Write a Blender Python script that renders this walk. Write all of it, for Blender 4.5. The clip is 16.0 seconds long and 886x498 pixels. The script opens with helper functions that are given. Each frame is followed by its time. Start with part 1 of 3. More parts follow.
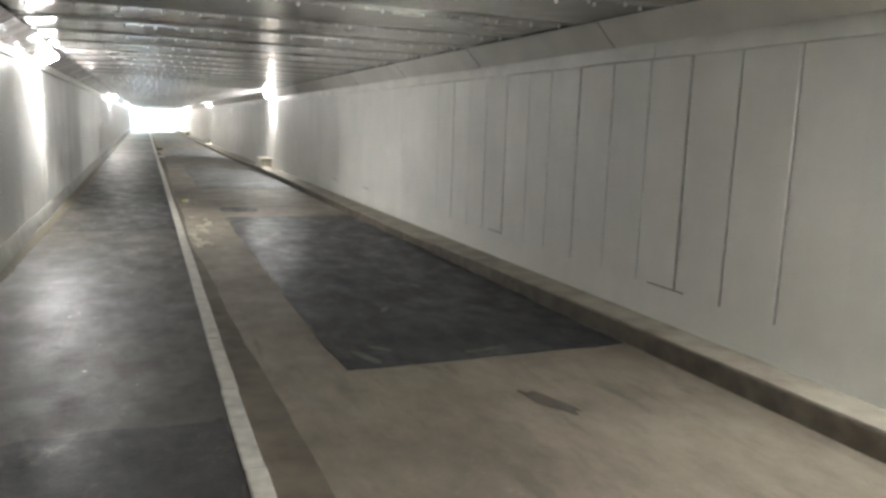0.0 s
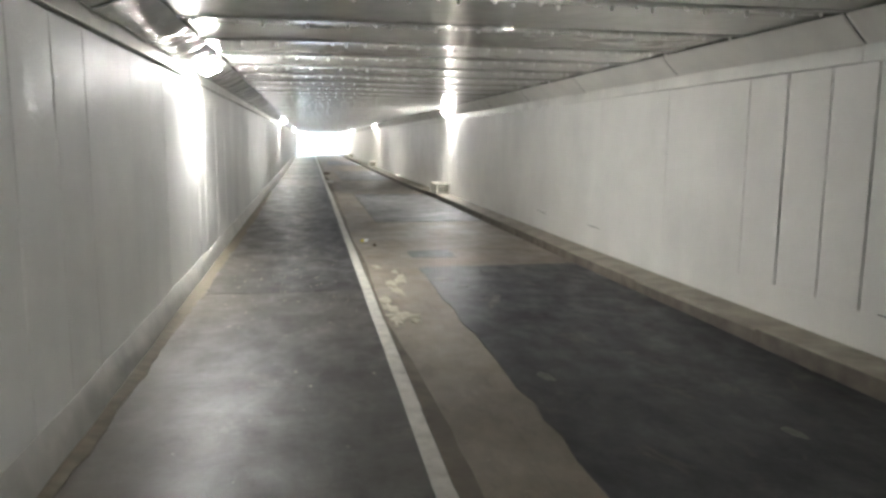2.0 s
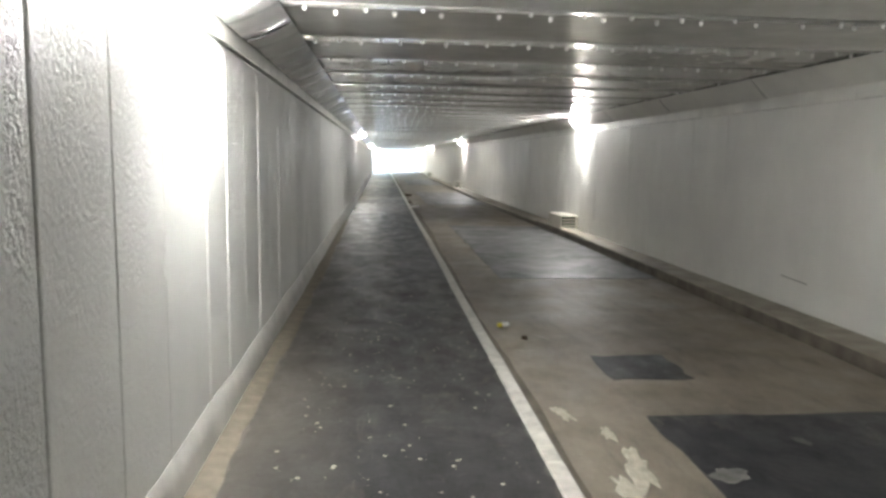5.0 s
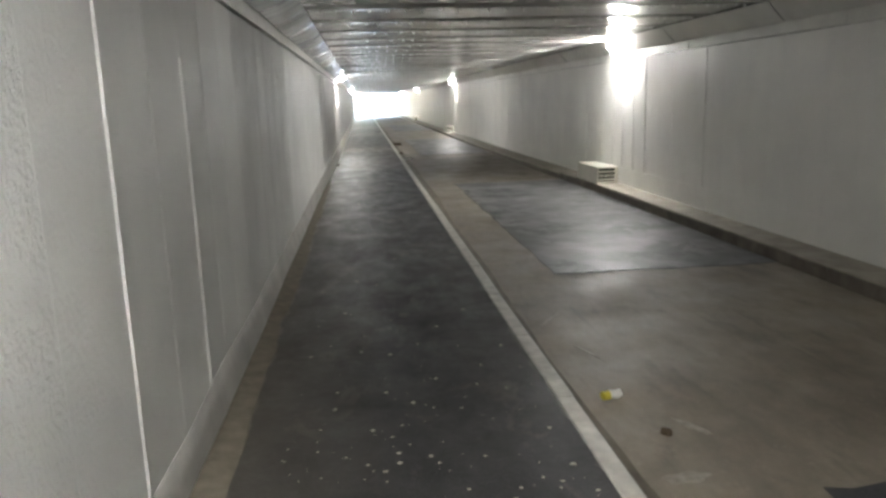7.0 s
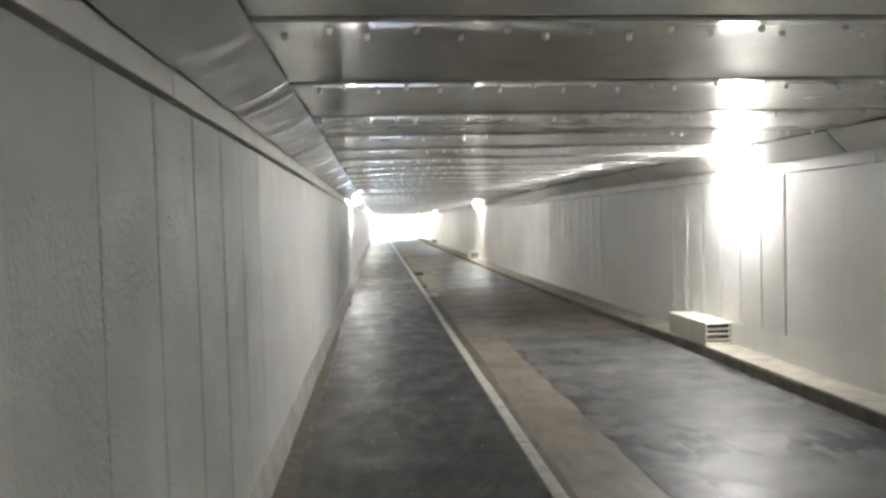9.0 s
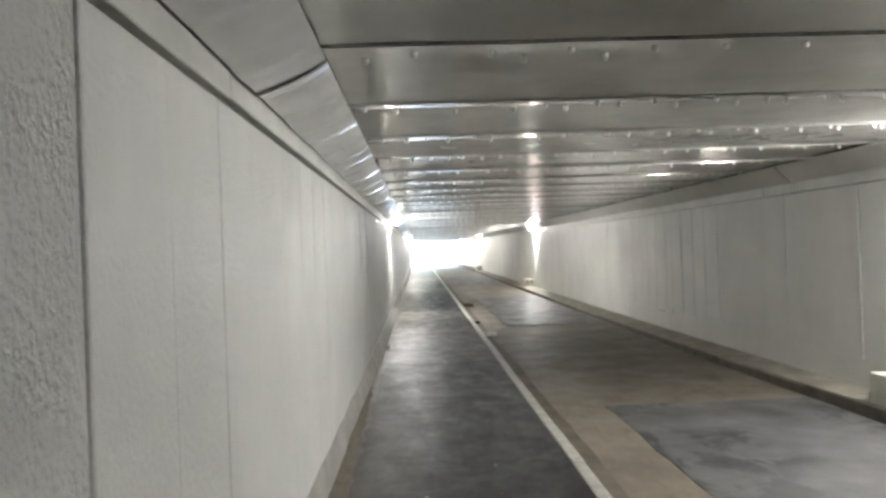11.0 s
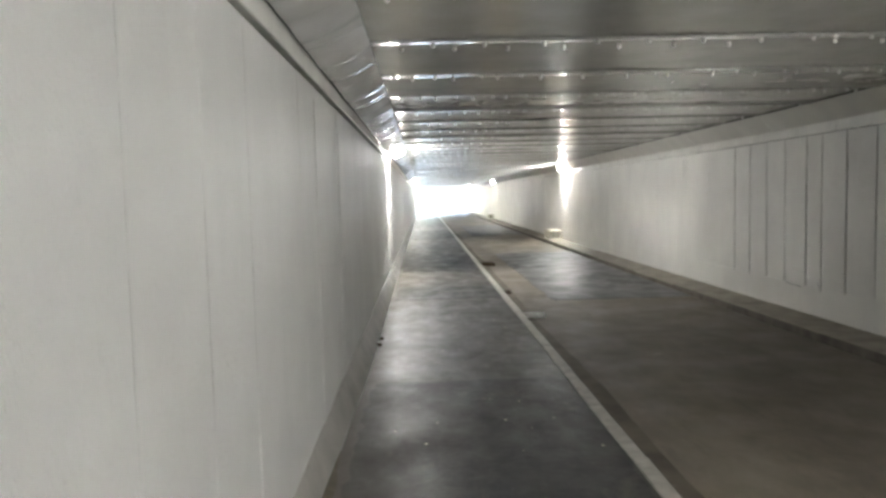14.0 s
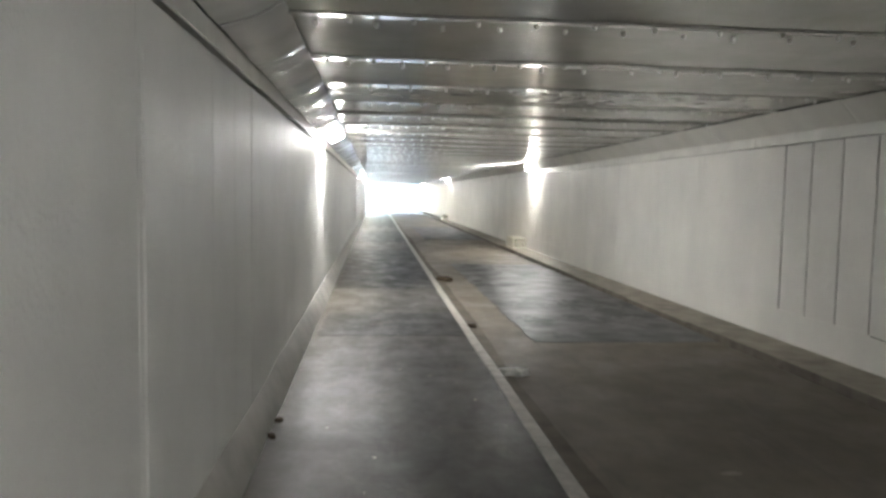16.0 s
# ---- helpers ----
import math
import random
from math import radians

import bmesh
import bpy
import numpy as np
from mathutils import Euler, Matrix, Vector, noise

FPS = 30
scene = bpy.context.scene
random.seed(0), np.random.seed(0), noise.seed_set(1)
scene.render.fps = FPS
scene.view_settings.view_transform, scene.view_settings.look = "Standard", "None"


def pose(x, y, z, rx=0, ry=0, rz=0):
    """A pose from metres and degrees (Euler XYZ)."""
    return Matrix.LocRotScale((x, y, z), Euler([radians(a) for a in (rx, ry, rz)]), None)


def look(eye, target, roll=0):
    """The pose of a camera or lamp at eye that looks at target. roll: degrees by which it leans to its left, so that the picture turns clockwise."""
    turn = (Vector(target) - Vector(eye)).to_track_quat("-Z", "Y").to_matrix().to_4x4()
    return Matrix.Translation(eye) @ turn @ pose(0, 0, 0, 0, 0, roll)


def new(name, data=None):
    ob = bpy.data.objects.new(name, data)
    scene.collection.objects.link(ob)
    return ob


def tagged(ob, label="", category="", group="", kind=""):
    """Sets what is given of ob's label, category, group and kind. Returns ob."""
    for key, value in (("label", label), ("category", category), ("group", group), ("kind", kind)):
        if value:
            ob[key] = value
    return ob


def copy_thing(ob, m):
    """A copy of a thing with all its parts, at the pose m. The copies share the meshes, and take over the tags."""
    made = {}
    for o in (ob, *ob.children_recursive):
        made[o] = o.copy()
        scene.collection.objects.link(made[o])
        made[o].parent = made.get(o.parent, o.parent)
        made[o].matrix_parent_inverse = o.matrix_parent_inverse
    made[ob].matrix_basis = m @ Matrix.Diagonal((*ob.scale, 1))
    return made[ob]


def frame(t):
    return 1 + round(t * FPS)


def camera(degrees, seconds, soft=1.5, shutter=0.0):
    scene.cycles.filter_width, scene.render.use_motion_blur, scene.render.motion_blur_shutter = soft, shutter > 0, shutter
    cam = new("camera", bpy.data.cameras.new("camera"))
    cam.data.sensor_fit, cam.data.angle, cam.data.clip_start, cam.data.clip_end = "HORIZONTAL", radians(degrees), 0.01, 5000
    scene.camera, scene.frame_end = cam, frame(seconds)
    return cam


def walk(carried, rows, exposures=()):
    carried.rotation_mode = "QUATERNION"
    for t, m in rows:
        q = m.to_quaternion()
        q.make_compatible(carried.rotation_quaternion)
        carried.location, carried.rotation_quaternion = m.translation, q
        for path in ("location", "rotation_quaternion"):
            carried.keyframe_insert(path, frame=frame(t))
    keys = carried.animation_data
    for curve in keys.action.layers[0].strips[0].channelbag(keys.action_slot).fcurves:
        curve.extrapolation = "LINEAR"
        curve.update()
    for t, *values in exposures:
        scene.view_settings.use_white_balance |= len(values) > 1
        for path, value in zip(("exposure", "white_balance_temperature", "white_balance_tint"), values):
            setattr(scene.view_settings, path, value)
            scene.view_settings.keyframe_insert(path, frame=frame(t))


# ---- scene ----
cam = camera(62.4, 16.0, soft=3.0)
# seconds, x, y, z, yaw, pitch, roll
PATH = [
    (0.0, -0.030, 0.000, 1.480, -21.90, -9.59, -1.79),
    (0.5, -0.049, 0.794, 1.468, -18.16, -9.03, 0.88),
    (1.0, -0.077, 1.590, 1.456, -14.62, -9.88, -0.70),
    (1.5, -0.149, 2.357, 1.466, -12.74, -8.66, 1.40),
    (2.0, -0.182, 3.128, 1.475, -10.29, -8.41, -0.39),
    (2.5, -0.296, 3.922, 1.480, -7.76, -6.83, 1.29),
    (3.0, -0.326, 4.700, 1.468, -6.16, -5.80, -0.87),
    (3.5, -0.407, 5.486, 1.446, -4.26, -6.15, -0.47),
    (4.0, -0.412, 6.244, 1.458, -4.48, -6.24, -0.67),
    (6.5, -0.606, 9.821, 1.480, -5.76, -10.48, -0.29),
    (7.0, -0.585, 10.622, 1.494, -6.20, -11.58, 1.64),
    (7.5, -0.578, 11.413, 1.518, -4.21, -10.47, -0.41),
    (8.0, -0.580, 12.208, 1.552, -2.91, -8.32, 0.43),
    (8.5, -0.582, 13.072, 1.581, -3.40, -6.00, 0.70),
    (9.0, -0.644, 13.859, 1.622, -5.11, -2.22, 1.55),
    (9.5, -0.719, 14.653, 1.624, -3.48, 1.71, 0.20),
    (12.0, -0.672, 18.354, 1.485, -1.25, -0.95, 2.95),
    (12.5, -0.641, 19.039, 1.497, -1.45, 0.33, -0.69),
    (13.0, -0.684, 19.735, 1.475, 0.37, 0.04, 0.87),
    (13.5, -0.689, 20.443, 1.461, -1.69, -2.40, 1.46),
    (14.0, -0.778, 21.155, 1.446, -1.61, -4.13, 1.41),
    (14.5, -0.795, 21.836, 1.444, -2.84, -3.43, 1.70),
    (15.0, -0.764, 22.518, 1.449, -4.02, -2.95, 0.64),
    (15.5, -0.697, 23.212, 1.444, -5.97, -4.20, -0.44),
    (16.0, -0.639, 23.935, 1.458, -5.29, -4.27, -0.98),
]
walk(cam, [(t, pose(x, y, z, 90 + pitch, roll, yaw)) for t, x, y, z, yaw, pitch, roll in PATH], exposures=[(0.0, 5.55), (2.0, 5.68), (4.0, 5.52), (5.5, 5.15), (6.5, 5.12), (7.0, 5.27), (8.0, 5.5), (9.5, 5.73), (12.0, 5.62), (13.0, 5.57), (14.5, 5.5), (16.0, 5.47)])

# ---- world and sun ----
world = bpy.data.worlds.new("sky")
scene.world = world
world.use_nodes = True
wt = world.node_tree
sky = wt.nodes.new("ShaderNodeTexSky")
sky.sky_type, sky.sun_disc = "NISHITA", False
sky.sun_elevation, sky.sun_rotation = radians(50), radians(20)
sky.air_density, sky.dust_density = 1.0, 0.6
wt.nodes["Background"].inputs[1].default_value = 0.07
wt.links.new(sky.outputs[0], wt.nodes["Background"].inputs[0])
sun = new("sun", bpy.data.lights.new("sun", "SUN"))
sun.data.energy, sun.data.angle, sun.data.color = 0.8, radians(6), (1.0, 0.96, 0.9)
sun.matrix_world = look((0, 0, 60), (0 - math.sin(radians(20)) * 40, 0 - math.cos(radians(20)) * 40, 12))

LAMP_STRENGTH = 9.6

# ---- plan, metres ----
X_WALL_L, X_WALL_R = -1.36, 3.43
X_KERB, X_KERB_R = 0.36, 3.07
Z_ROAD = -0.035
Z_TOP_L, Z_TOP_R = 2.06, 2.00
Z_CEIL, X_CEIL_L, X_CEIL_R = 2.31, -1.05, 3.22
Y0, Y1 = -30.0, 88.0
PANEL_L, PANEL_R = 0.52, 0.457
SEAM, SEAM_AT = 1.115, 30.82
NEAR0, NEAR1 = 0.0, 62.0
rng = random.Random(7)


# ---- materials ----
class Mat:
    """A node material with short ways to add noise, ramps and bump."""

    def __init__(self, name, rough=0.5, metal=0.0):
        self.m = bpy.data.materials.new(name)
        self.m.use_nodes = True
        self.t = self.m.node_tree
        self.b = self.t.nodes["Principled BSDF"]
        self.b.inputs["Roughness"].default_value = rough
        self.b.inputs["Metallic"].default_value = metal
        self.geo = self.t.nodes.new("ShaderNodeNewGeometry")

    def node(self, kind, **vals):
        n = self.t.nodes.new(kind)
        for k, v in vals.items():
            n.inputs[k].default_value = v
        return n

    def link(self, a, b):
        self.t.links.new(a, b)

    def pos(self, sx=1, sy=1, sz=1):
        mp = self.node("ShaderNodeMapping", Scale=(sx, sy, sz))
        self.link(self.geo.outputs["Position"], mp.inputs["Vector"])
        return mp.outputs["Vector"]

    def noise(self, scale, detail=4, stretch=(1, 1, 1), rough=0.55, distort=0.0):
        n = self.node("ShaderNodeTexNoise", Scale=scale, Detail=detail, Roughness=rough, Distortion=distort)
        self.link(self.pos(*stretch), n.inputs["Vector"])
        return n.outputs["Fac"]

    def spots(self, scale, stretch=(1, 1, 1)):
        n = self.node("ShaderNodeTexVoronoi", Scale=scale)
        self.link(self.pos(*stretch), n.inputs["Vector"])
        return n.outputs["Distance"]

    def ramp(self, fac, *stops):
        r = self.t.nodes.new("ShaderNodeValToRGB")
        el = r.color_ramp.elements
        while len(el) < len(stops):
            el.new(0.5)
        for e, (p, c) in zip(el, stops):
            e.position = p
            e.color = (*c, 1) if isinstance(c, tuple) else (c, c, c, 1)
        self.link(fac, r.inputs[0])
        return r.outputs[0]

    def mix(self, fac, a, b, blend="MIX"):
        n = self.t.nodes.new("ShaderNodeMix")
        n.data_type, n.blend_type = "RGBA", blend
        for sock, v in ((n.inputs[0], fac), (n.inputs[6], a), (n.inputs[7], b)):
            if isinstance(v, (int, float)):
                sock.default_value = v
            elif isinstance(v, tuple):
                sock.default_value = (*v, 1)
            else:
                self.link(v, sock)
        return n.outputs[2]

    def random(self):
        return self.t.nodes.new("ShaderNodeObjectInfo").outputs["Random"]

    def colour(self, out):
        self.link(out, self.b.inputs["Base Color"])

    def rough(self, out):
        self.link(out, self.b.inputs["Roughness"])

    def bump(self, *layers):
        last = None
        for fac, dist, strength in layers:
            n = self.node("ShaderNodeBump", Distance=dist, Strength=strength)
            self.link(fac, n.inputs["Height"])
            if last:
                self.link(last, n.inputs["Normal"])
            last = n.outputs["Normal"]
        self.link(last, self.b.inputs["Normal"])
        return self.m


def wall_paint(name, tone, streak, lumps=0.016):
    """Thick white paint on rough concrete, grimy, with drips."""
    k = Mat(name)
    base = k.ramp(k.noise(1.3, 5), (0.3, tuple(c * 0.9 for c in tone)), (0.7, tone))
    drips = k.ramp(k.noise(1.1, 4, (1.5, 1.5, 0.5), 0.6), (0.42, 1 - streak), (0.62, 1.0))
    shade = k.ramp(k.random(), (0.0, 0.975), (1.0, 1.0))
    base = k.mix(1.0, k.mix(1.0, base, drips, "MULTIPLY"), shade, "MULTIPLY")
    dirt = k.ramp(k.noise(14, 6), (0.66, 0.0), (0.8, 0.12))
    k.colour(k.mix(dirt, base, (0.35, 0.33, 0.28)))
    k.rough(k.ramp(k.noise(3, 4), (0.3, 0.38), (0.7, 0.56)))
    stucco = k.mix(1.0, k.noise(55, 5, (1, 1, 0.8), 0.6), k.ramp(k.noise(0.8, 3), (0.4, 0.25), (0.65, 0.8)) if lumps < 0.02 else k.ramp(k.noise(2.5, 4), (0.35, 0.35), (0.6, 1.0)), "MULTIPLY")
    return k.bump((k.noise(5, 3), 0.014, 0.25), (stucco, lumps, 0.8), (k.noise(120, 3, (1, 1, 0.6), 0.6), 0.003, 0.5))


def asphalt(name, dark, light, wet, speck=0.0, dust=0.0):
    k = Mat(name)
    c = k.ramp(k.noise(0.9, 3, (1, 0.6, 1)), (0.2, dark), (0.8, light))
    c = k.mix(k.ramp(k.noise(160, 2), (0.45, 0.0), (0.75, 0.5)), c, tuple(x * 2.2 for x in light))
    c = k.mix(1.0, c, k.ramp(k.noise(6, 8, (1, 0.6, 1), 0.7), (0.2, 0.5), (0.8, 1.1)), "MULTIPLY")
    if speck:
        grit = k.ramp(k.spots(45), (0.0, speck * 0.5), (0.12, 0.0))
        c = k.mix(grit, c, (0.22, 0.215, 0.2))
    scuff = k.ramp(k.noise(2.2, 9, (1.2, 0.8, 1), 0.72, 0.7), (0.57, 0.0), (0.66, 0.45))
    c = k.mix(scuff, c, (0.15, 0.13, 0.108))
    if dust:
        # pale dust that gathers towards the wall side of the footway
        sep = k.t.nodes.new("ShaderNodeSeparateXYZ")
        k.link(k.geo.outputs["Position"], sep.inputs[0])
        wob = k.node("ShaderNodeMath")
        wob.operation = "MULTIPLY_ADD"
        k.link(k.noise(1.5, 6, (1, 0.5, 1), 0.65), wob.inputs[0])
        wob.inputs[1].default_value = 0.9
        k.link(sep.outputs["X"], wob.inputs[2])
        span = k.node("ShaderNodeMapRange")
        span.inputs["From Min"].default_value, span.inputs["From Max"].default_value = -0.95, -0.1
        k.link(wob.outputs[0], span.inputs["Value"])
        c = k.mix(k.ramp(span.outputs[0], (0.0, dust), (1.0, 0.0)), c, (0.20, 0.18, 0.146))
    k.colour(c)
    k.b.inputs["Specular IOR Level"].default_value = 0.22
    k.rough(k.ramp(k.noise(3.4, 7, (1, 0.6, 1), 0.7), (0.3, wet - 0.03), (0.7, wet + 0.3)))
    return k.bump((k.noise(1.6, 2, (0.25, 1.0, 1)), 0.03, 0.4), (k.noise(14, 5, rough=0.65), 0.006, 0.5), (k.noise(110, 3, rough=0.6), 0.002, 0.5))


def worn_asphalt():
    """Grey asphalt rubbed pale, with dark blotches of older binder."""
    k = Mat("worn grey asphalt")
    pale = k.ramp(k.noise(1.1, 6), (0.3, (0.085, 0.085, 0.087)), (0.7, (0.16, 0.159, 0.156)))
    blot = k.ramp(k.noise(2.4, 7, (1, 0.7, 1), 0.68, 0.4), (0.47, 0.0), (0.54, 0.95))
    where = k.ramp(k.noise(0.7, 2), (0.42, 0.15), (0.58, 1.0))
    k.colour(k.mix(k.mix(1.0, blot, where, "MULTIPLY"), pale, (0.026, 0.026, 0.029)))
    k.b.inputs["Specular IOR Level"].default_value = 0.35
    k.rough(k.ramp(k.noise(2.4, 5), (0.3, 0.38), (0.7, 0.62)))
    return k.bump((k.noise(3, 4), 0.01, 0.3), (k.noise(110, 3, rough=0.6), 0.002, 0.4))


def concrete_road():
    k = Mat("road concrete")
    c = k.ramp(k.noise(0.8, 7, (1, 0.7, 1), 0.6), (0.28, (0.135, 0.114, 0.088)), (0.5, (0.215, 0.186, 0.144)), (0.75, (0.28, 0.246, 0.195)))
    c = k.mix(k.ramp(k.noise(2.6, 6, (2.2, 0.5, 1), 0.65), (0.56, 0.0), (0.72, 0.65)), c, (0.09, 0.078, 0.065))
    c = k.mix(k.ramp(k.noise(45, 5), (0.6, 0.0), (0.75, 0.3)), c, (0.42, 0.39, 0.33))
    c = k.mix(1.0, c, k.ramp(k.noise(5, 9, (1.3, 0.7, 1), 0.7), (0.3, 0.72), (0.62, 1.05)), "MULTIPLY")
    c = k.mix(k.ramp(k.noise(1.9, 3, (7, 0.35, 1), 0.5), (0.66, 0.0), (0.75, 0.35)), c, (0.07, 0.062, 0.052))
    # an oily brown stretch of the carriageway
    sep = k.t.nodes.new("ShaderNodeSeparateXYZ")
    k.link(k.geo.outputs["Position"], sep.inputs[0])
    wob = k.node("ShaderNodeMath")
    wob.operation = "MULTIPLY_ADD"
    k.link(k.noise(0.9, 6), wob.inputs[0])
    wob.inputs[1].default_value = 5.0
    k.link(sep.outputs["Y"], wob.inputs[2])
    rng_y = k.node("ShaderNodeMapRange")
    rng_y.inputs["From Min"].default_value, rng_y.inputs["From Max"].default_value = 20.0, 40.0
    k.link(wob.outputs[0], rng_y.inputs["Value"])
    oily = k.ramp(rng_y.outputs[0], (0.32, 0.0), (0.44, 0.5), (0.62, 0.5), (0.75, 0.15))
    c = k.mix(oily, c, (0.10, 0.084, 0.066))
    k.colour(c)
    k.rough(k.ramp(k.noise(1.7, 5), (0.3, 0.42), (0.7, 0.72)))
    return k.bump((k.noise(3, 4), 0.02, 0.3), (k.noise(90, 5, rough=0.7), 0.004, 0.5))


def plain(name, c, rough, metal=0.0, vary=0.15, scale=8.0, bump=0.003):
    k = Mat(name, rough, metal)
    k.colour(k.ramp(k.noise(scale, 5), (0.3, tuple(x * (1 - vary) for x in c)), (0.7, tuple(min(1, x * (1 + vary)) for x in c))))
    return k.bump((k.noise(scale * 5, 5), bump, 0.5))


def sheet_metal(name, c, rough, metal, buckle):
    """Painted or bare sheet with long shallow buckles."""
    k = Mat(name, rough, metal)
    k.colour(k.ramp(k.noise(3, 5), (0.3, tuple(x * 0.85 for x in c)), (0.7, c)))
    k.rough(k.ramp(k.noise(6, 5), (0.3, rough * 0.75), (0.7, rough * 1.3)))
    return k.bump((k.noise(1.0, 1, (0.6, 3.0, 0.6)), buckle, 0.5))


def glowing(name, c, strength):
    m = bpy.data.materials.new(name)
    m.use_nodes = True
    b = m.node_tree.nodes["Principled BSDF"]
    b.inputs["Base Color"].default_value = (0.9, 0.9, 0.88, 1)
    b.inputs["Emission Color"].default_value = (*c, 1)
    b.inputs["Emission Strength"].default_value = strength
    return m


M_WALL_L = wall_paint("white wall paint", (0.84, 0.84, 0.81), 0.05)
M_WALL_ROUGH = wall_paint("white paint on rough plaster", (0.83, 0.83, 0.80), 0.05, 0.04)
M_WALL_R = wall_paint("cream wall paint", (0.80, 0.79, 0.75), 0.05)
M_FILLET = plain("painted mortar", (0.40, 0.39, 0.36), 0.6, 0, 0.22, 3, 0.006)
M_GUTTER = plain("gutter silt", (0.125, 0.105, 0.08), 0.75, 0, 0.4, 3, 0.006)
M_JOINT = plain("grimy joint", (0.24, 0.235, 0.215), 0.8)
M_BAND = plain("beam paint", (0.70, 0.695, 0.65), 0.45, 0, 0.12, 3)
M_COVE_L = sheet_metal("cove sheet", (0.82, 0.82, 0.80), 0.1, 0.1, 0.002)
M_COVE_R = sheet_metal("grey cove sheet", (0.68, 0.67, 0.625), 0.42, 0.0, 0.003)
M_CEIL = sheet_metal("ceiling sheet", (0.62, 0.61, 0.575), 0.13, 0.35, 0.003)
M_BOLT = plain("pale bolt", (0.85, 0.845, 0.82), 0.25, 0.2, 0.05)
M_SEAM = plain("dark seam", (0.05, 0.05, 0.047), 0.7)
M_PATH = asphalt("footway asphalt", (0.045, 0.042, 0.0375), (0.10, 0.093, 0.081), 0.31, 0.5, 0.8)
M_PATCH = asphalt("patch asphalt", (0.024, 0.025, 0.028), (0.05, 0.051, 0.055), 0.32, 0.7)
M_PATCH_WET = asphalt("damp asphalt", (0.028, 0.028, 0.029), (0.05, 0.049, 0.048), 0.33, 0.5, 0.55)
M_PATCH_WORN = worn_asphalt()
M_ROAD = concrete_road()
M_KERB = plain("white kerb paint", (0.50, 0.485, 0.44), 0.55, 0, 0.25, 9)
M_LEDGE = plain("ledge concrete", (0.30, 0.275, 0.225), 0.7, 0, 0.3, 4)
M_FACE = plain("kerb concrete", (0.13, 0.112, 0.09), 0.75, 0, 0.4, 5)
M_DIRT = plain("tan silt", (0.19, 0.167, 0.126), 0.9, 0, 0.2, 11, 0.002)
M_GROUND = plain("pale ground", (0.34, 0.33, 0.30), 0.9, 0, 0.2, 0.5)
M_SLAB = plain("roof concrete", (0.3, 0.29, 0.27), 0.8, 0, 0.2, 1)
M_BOX = plain("cream box paint", (0.62, 0.60, 0.52), 0.5, 0, 0.08, 6)
M_VENT = plain("vent shade black", (0.03, 0.03, 0.03), 0.7)
M_PLASTER = plain("cream plaster rubble", (0.44, 0.41, 0.335), 0.85, 0, 0.25, 20, 0.01)
M_PLASTER2 = plain("dried smear", (0.16, 0.155, 0.145), 0.8, 0, 0.3, 14)
M_SMEAR = plain("dusty smear", (0.30, 0.275, 0.23), 0.8, 0, 0.3, 14)
M_TAR = plain("tar", (0.07, 0.06, 0.05), 0.6, 0, 0.3, 9)
M_WHITE = plain("white scrap", (0.75, 0.74, 0.71), 0.6, 0, 0.1, 30)
M_YELLOW = plain("yellow label", (0.6, 0.5, 0.06), 0.5)
M_LEAF = plain("brown leaf", (0.06, 0.04, 0.02), 0.8)
M_HOUSING = plain("grey lamp housing", (0.45, 0.45, 0.45), 0.4, 0.5)
M_GLOW = glowing("lamp diffuser", (1.0, 0.985, 0.965), LAMP_STRENGTH)


# ---- mesh helpers ----
def mesh_from(bm, name, mats):
    me = bpy.data.meshes.new(name)
    bm.normal_update()
    bm.to_mesh(me)
    bm.free()
    for m in mats if isinstance(mats, (list, tuple)) else [mats]:
        me.materials.append(m)
    return me


def box(bm, x0, x1, y0, y1, z0, z1, mat=0, bevel=0.0):
    made = bmesh.ops.create_cube(bm, size=1.0, matrix=Matrix.Translation(((x0 + x1) / 2, (y0 + y1) / 2, (z0 + z1) / 2)) @ Matrix.Diagonal((x1 - x0, y1 - y0, z1 - z0, 1)))
    faces = {f for v in made["verts"] for f in v.link_faces}
    for f in faces:
        f.material_index = mat
    if bevel:
        edges = list({e for v in made["verts"] for e in v.link_edges})
        bmesh.ops.bevel(bm, geom=edges, offset=bevel, segments=2, affect="EDGES", profile=0.5)
    return bm


def prism(bm, section, y0, y1, mat=0):
    """A closed cross-section (x, z) drawn out along y."""
    a = [bm.verts.new((x, y0, z)) for x, z in section]
    b = [bm.verts.new((x, y1, z)) for x, z in section]
    n = len(a)
    faces = [bm.faces.new((a[i], a[(i + 1) % n], b[(i + 1) % n], b[i])) for i in range(n)]
    faces += [bm.faces.new(a[::-1]), bm.faces.new(b)]
    for f in faces:
        f.material_index = mat
    bmesh.ops.recalc_face_normals(bm, faces=faces)
    return bm


def part(name, bm, material, parent, label=""):
    ob = new(name, mesh_from(bm, name, material))
    ob.parent = parent
    return tagged(ob, label)


def structure(name, bm, material, label, category):
    return tagged(new(name, mesh_from(bm, name, material)), label, category, kind="structure")


def piece(name, me, parent, m):
    ob = new(name, me)
    ob.parent = parent
    ob.matrix_basis = m
    return ob


# ---- ground, carriageway, footway ----
structure("ground", box(bmesh.new(), -600, 600, -600, 600, -0.6, -0.2), M_GROUND, "pale open ground beyond the underpass mouths", "ground")

PATCHES = [(1.07, 3.12, 4.23, 11.72), (1.03, 3.12, 16.7, 23.9), (1.0, 3.12, 31.2, 39.5), (1.02, 3.12, 48.0, 57.0)]


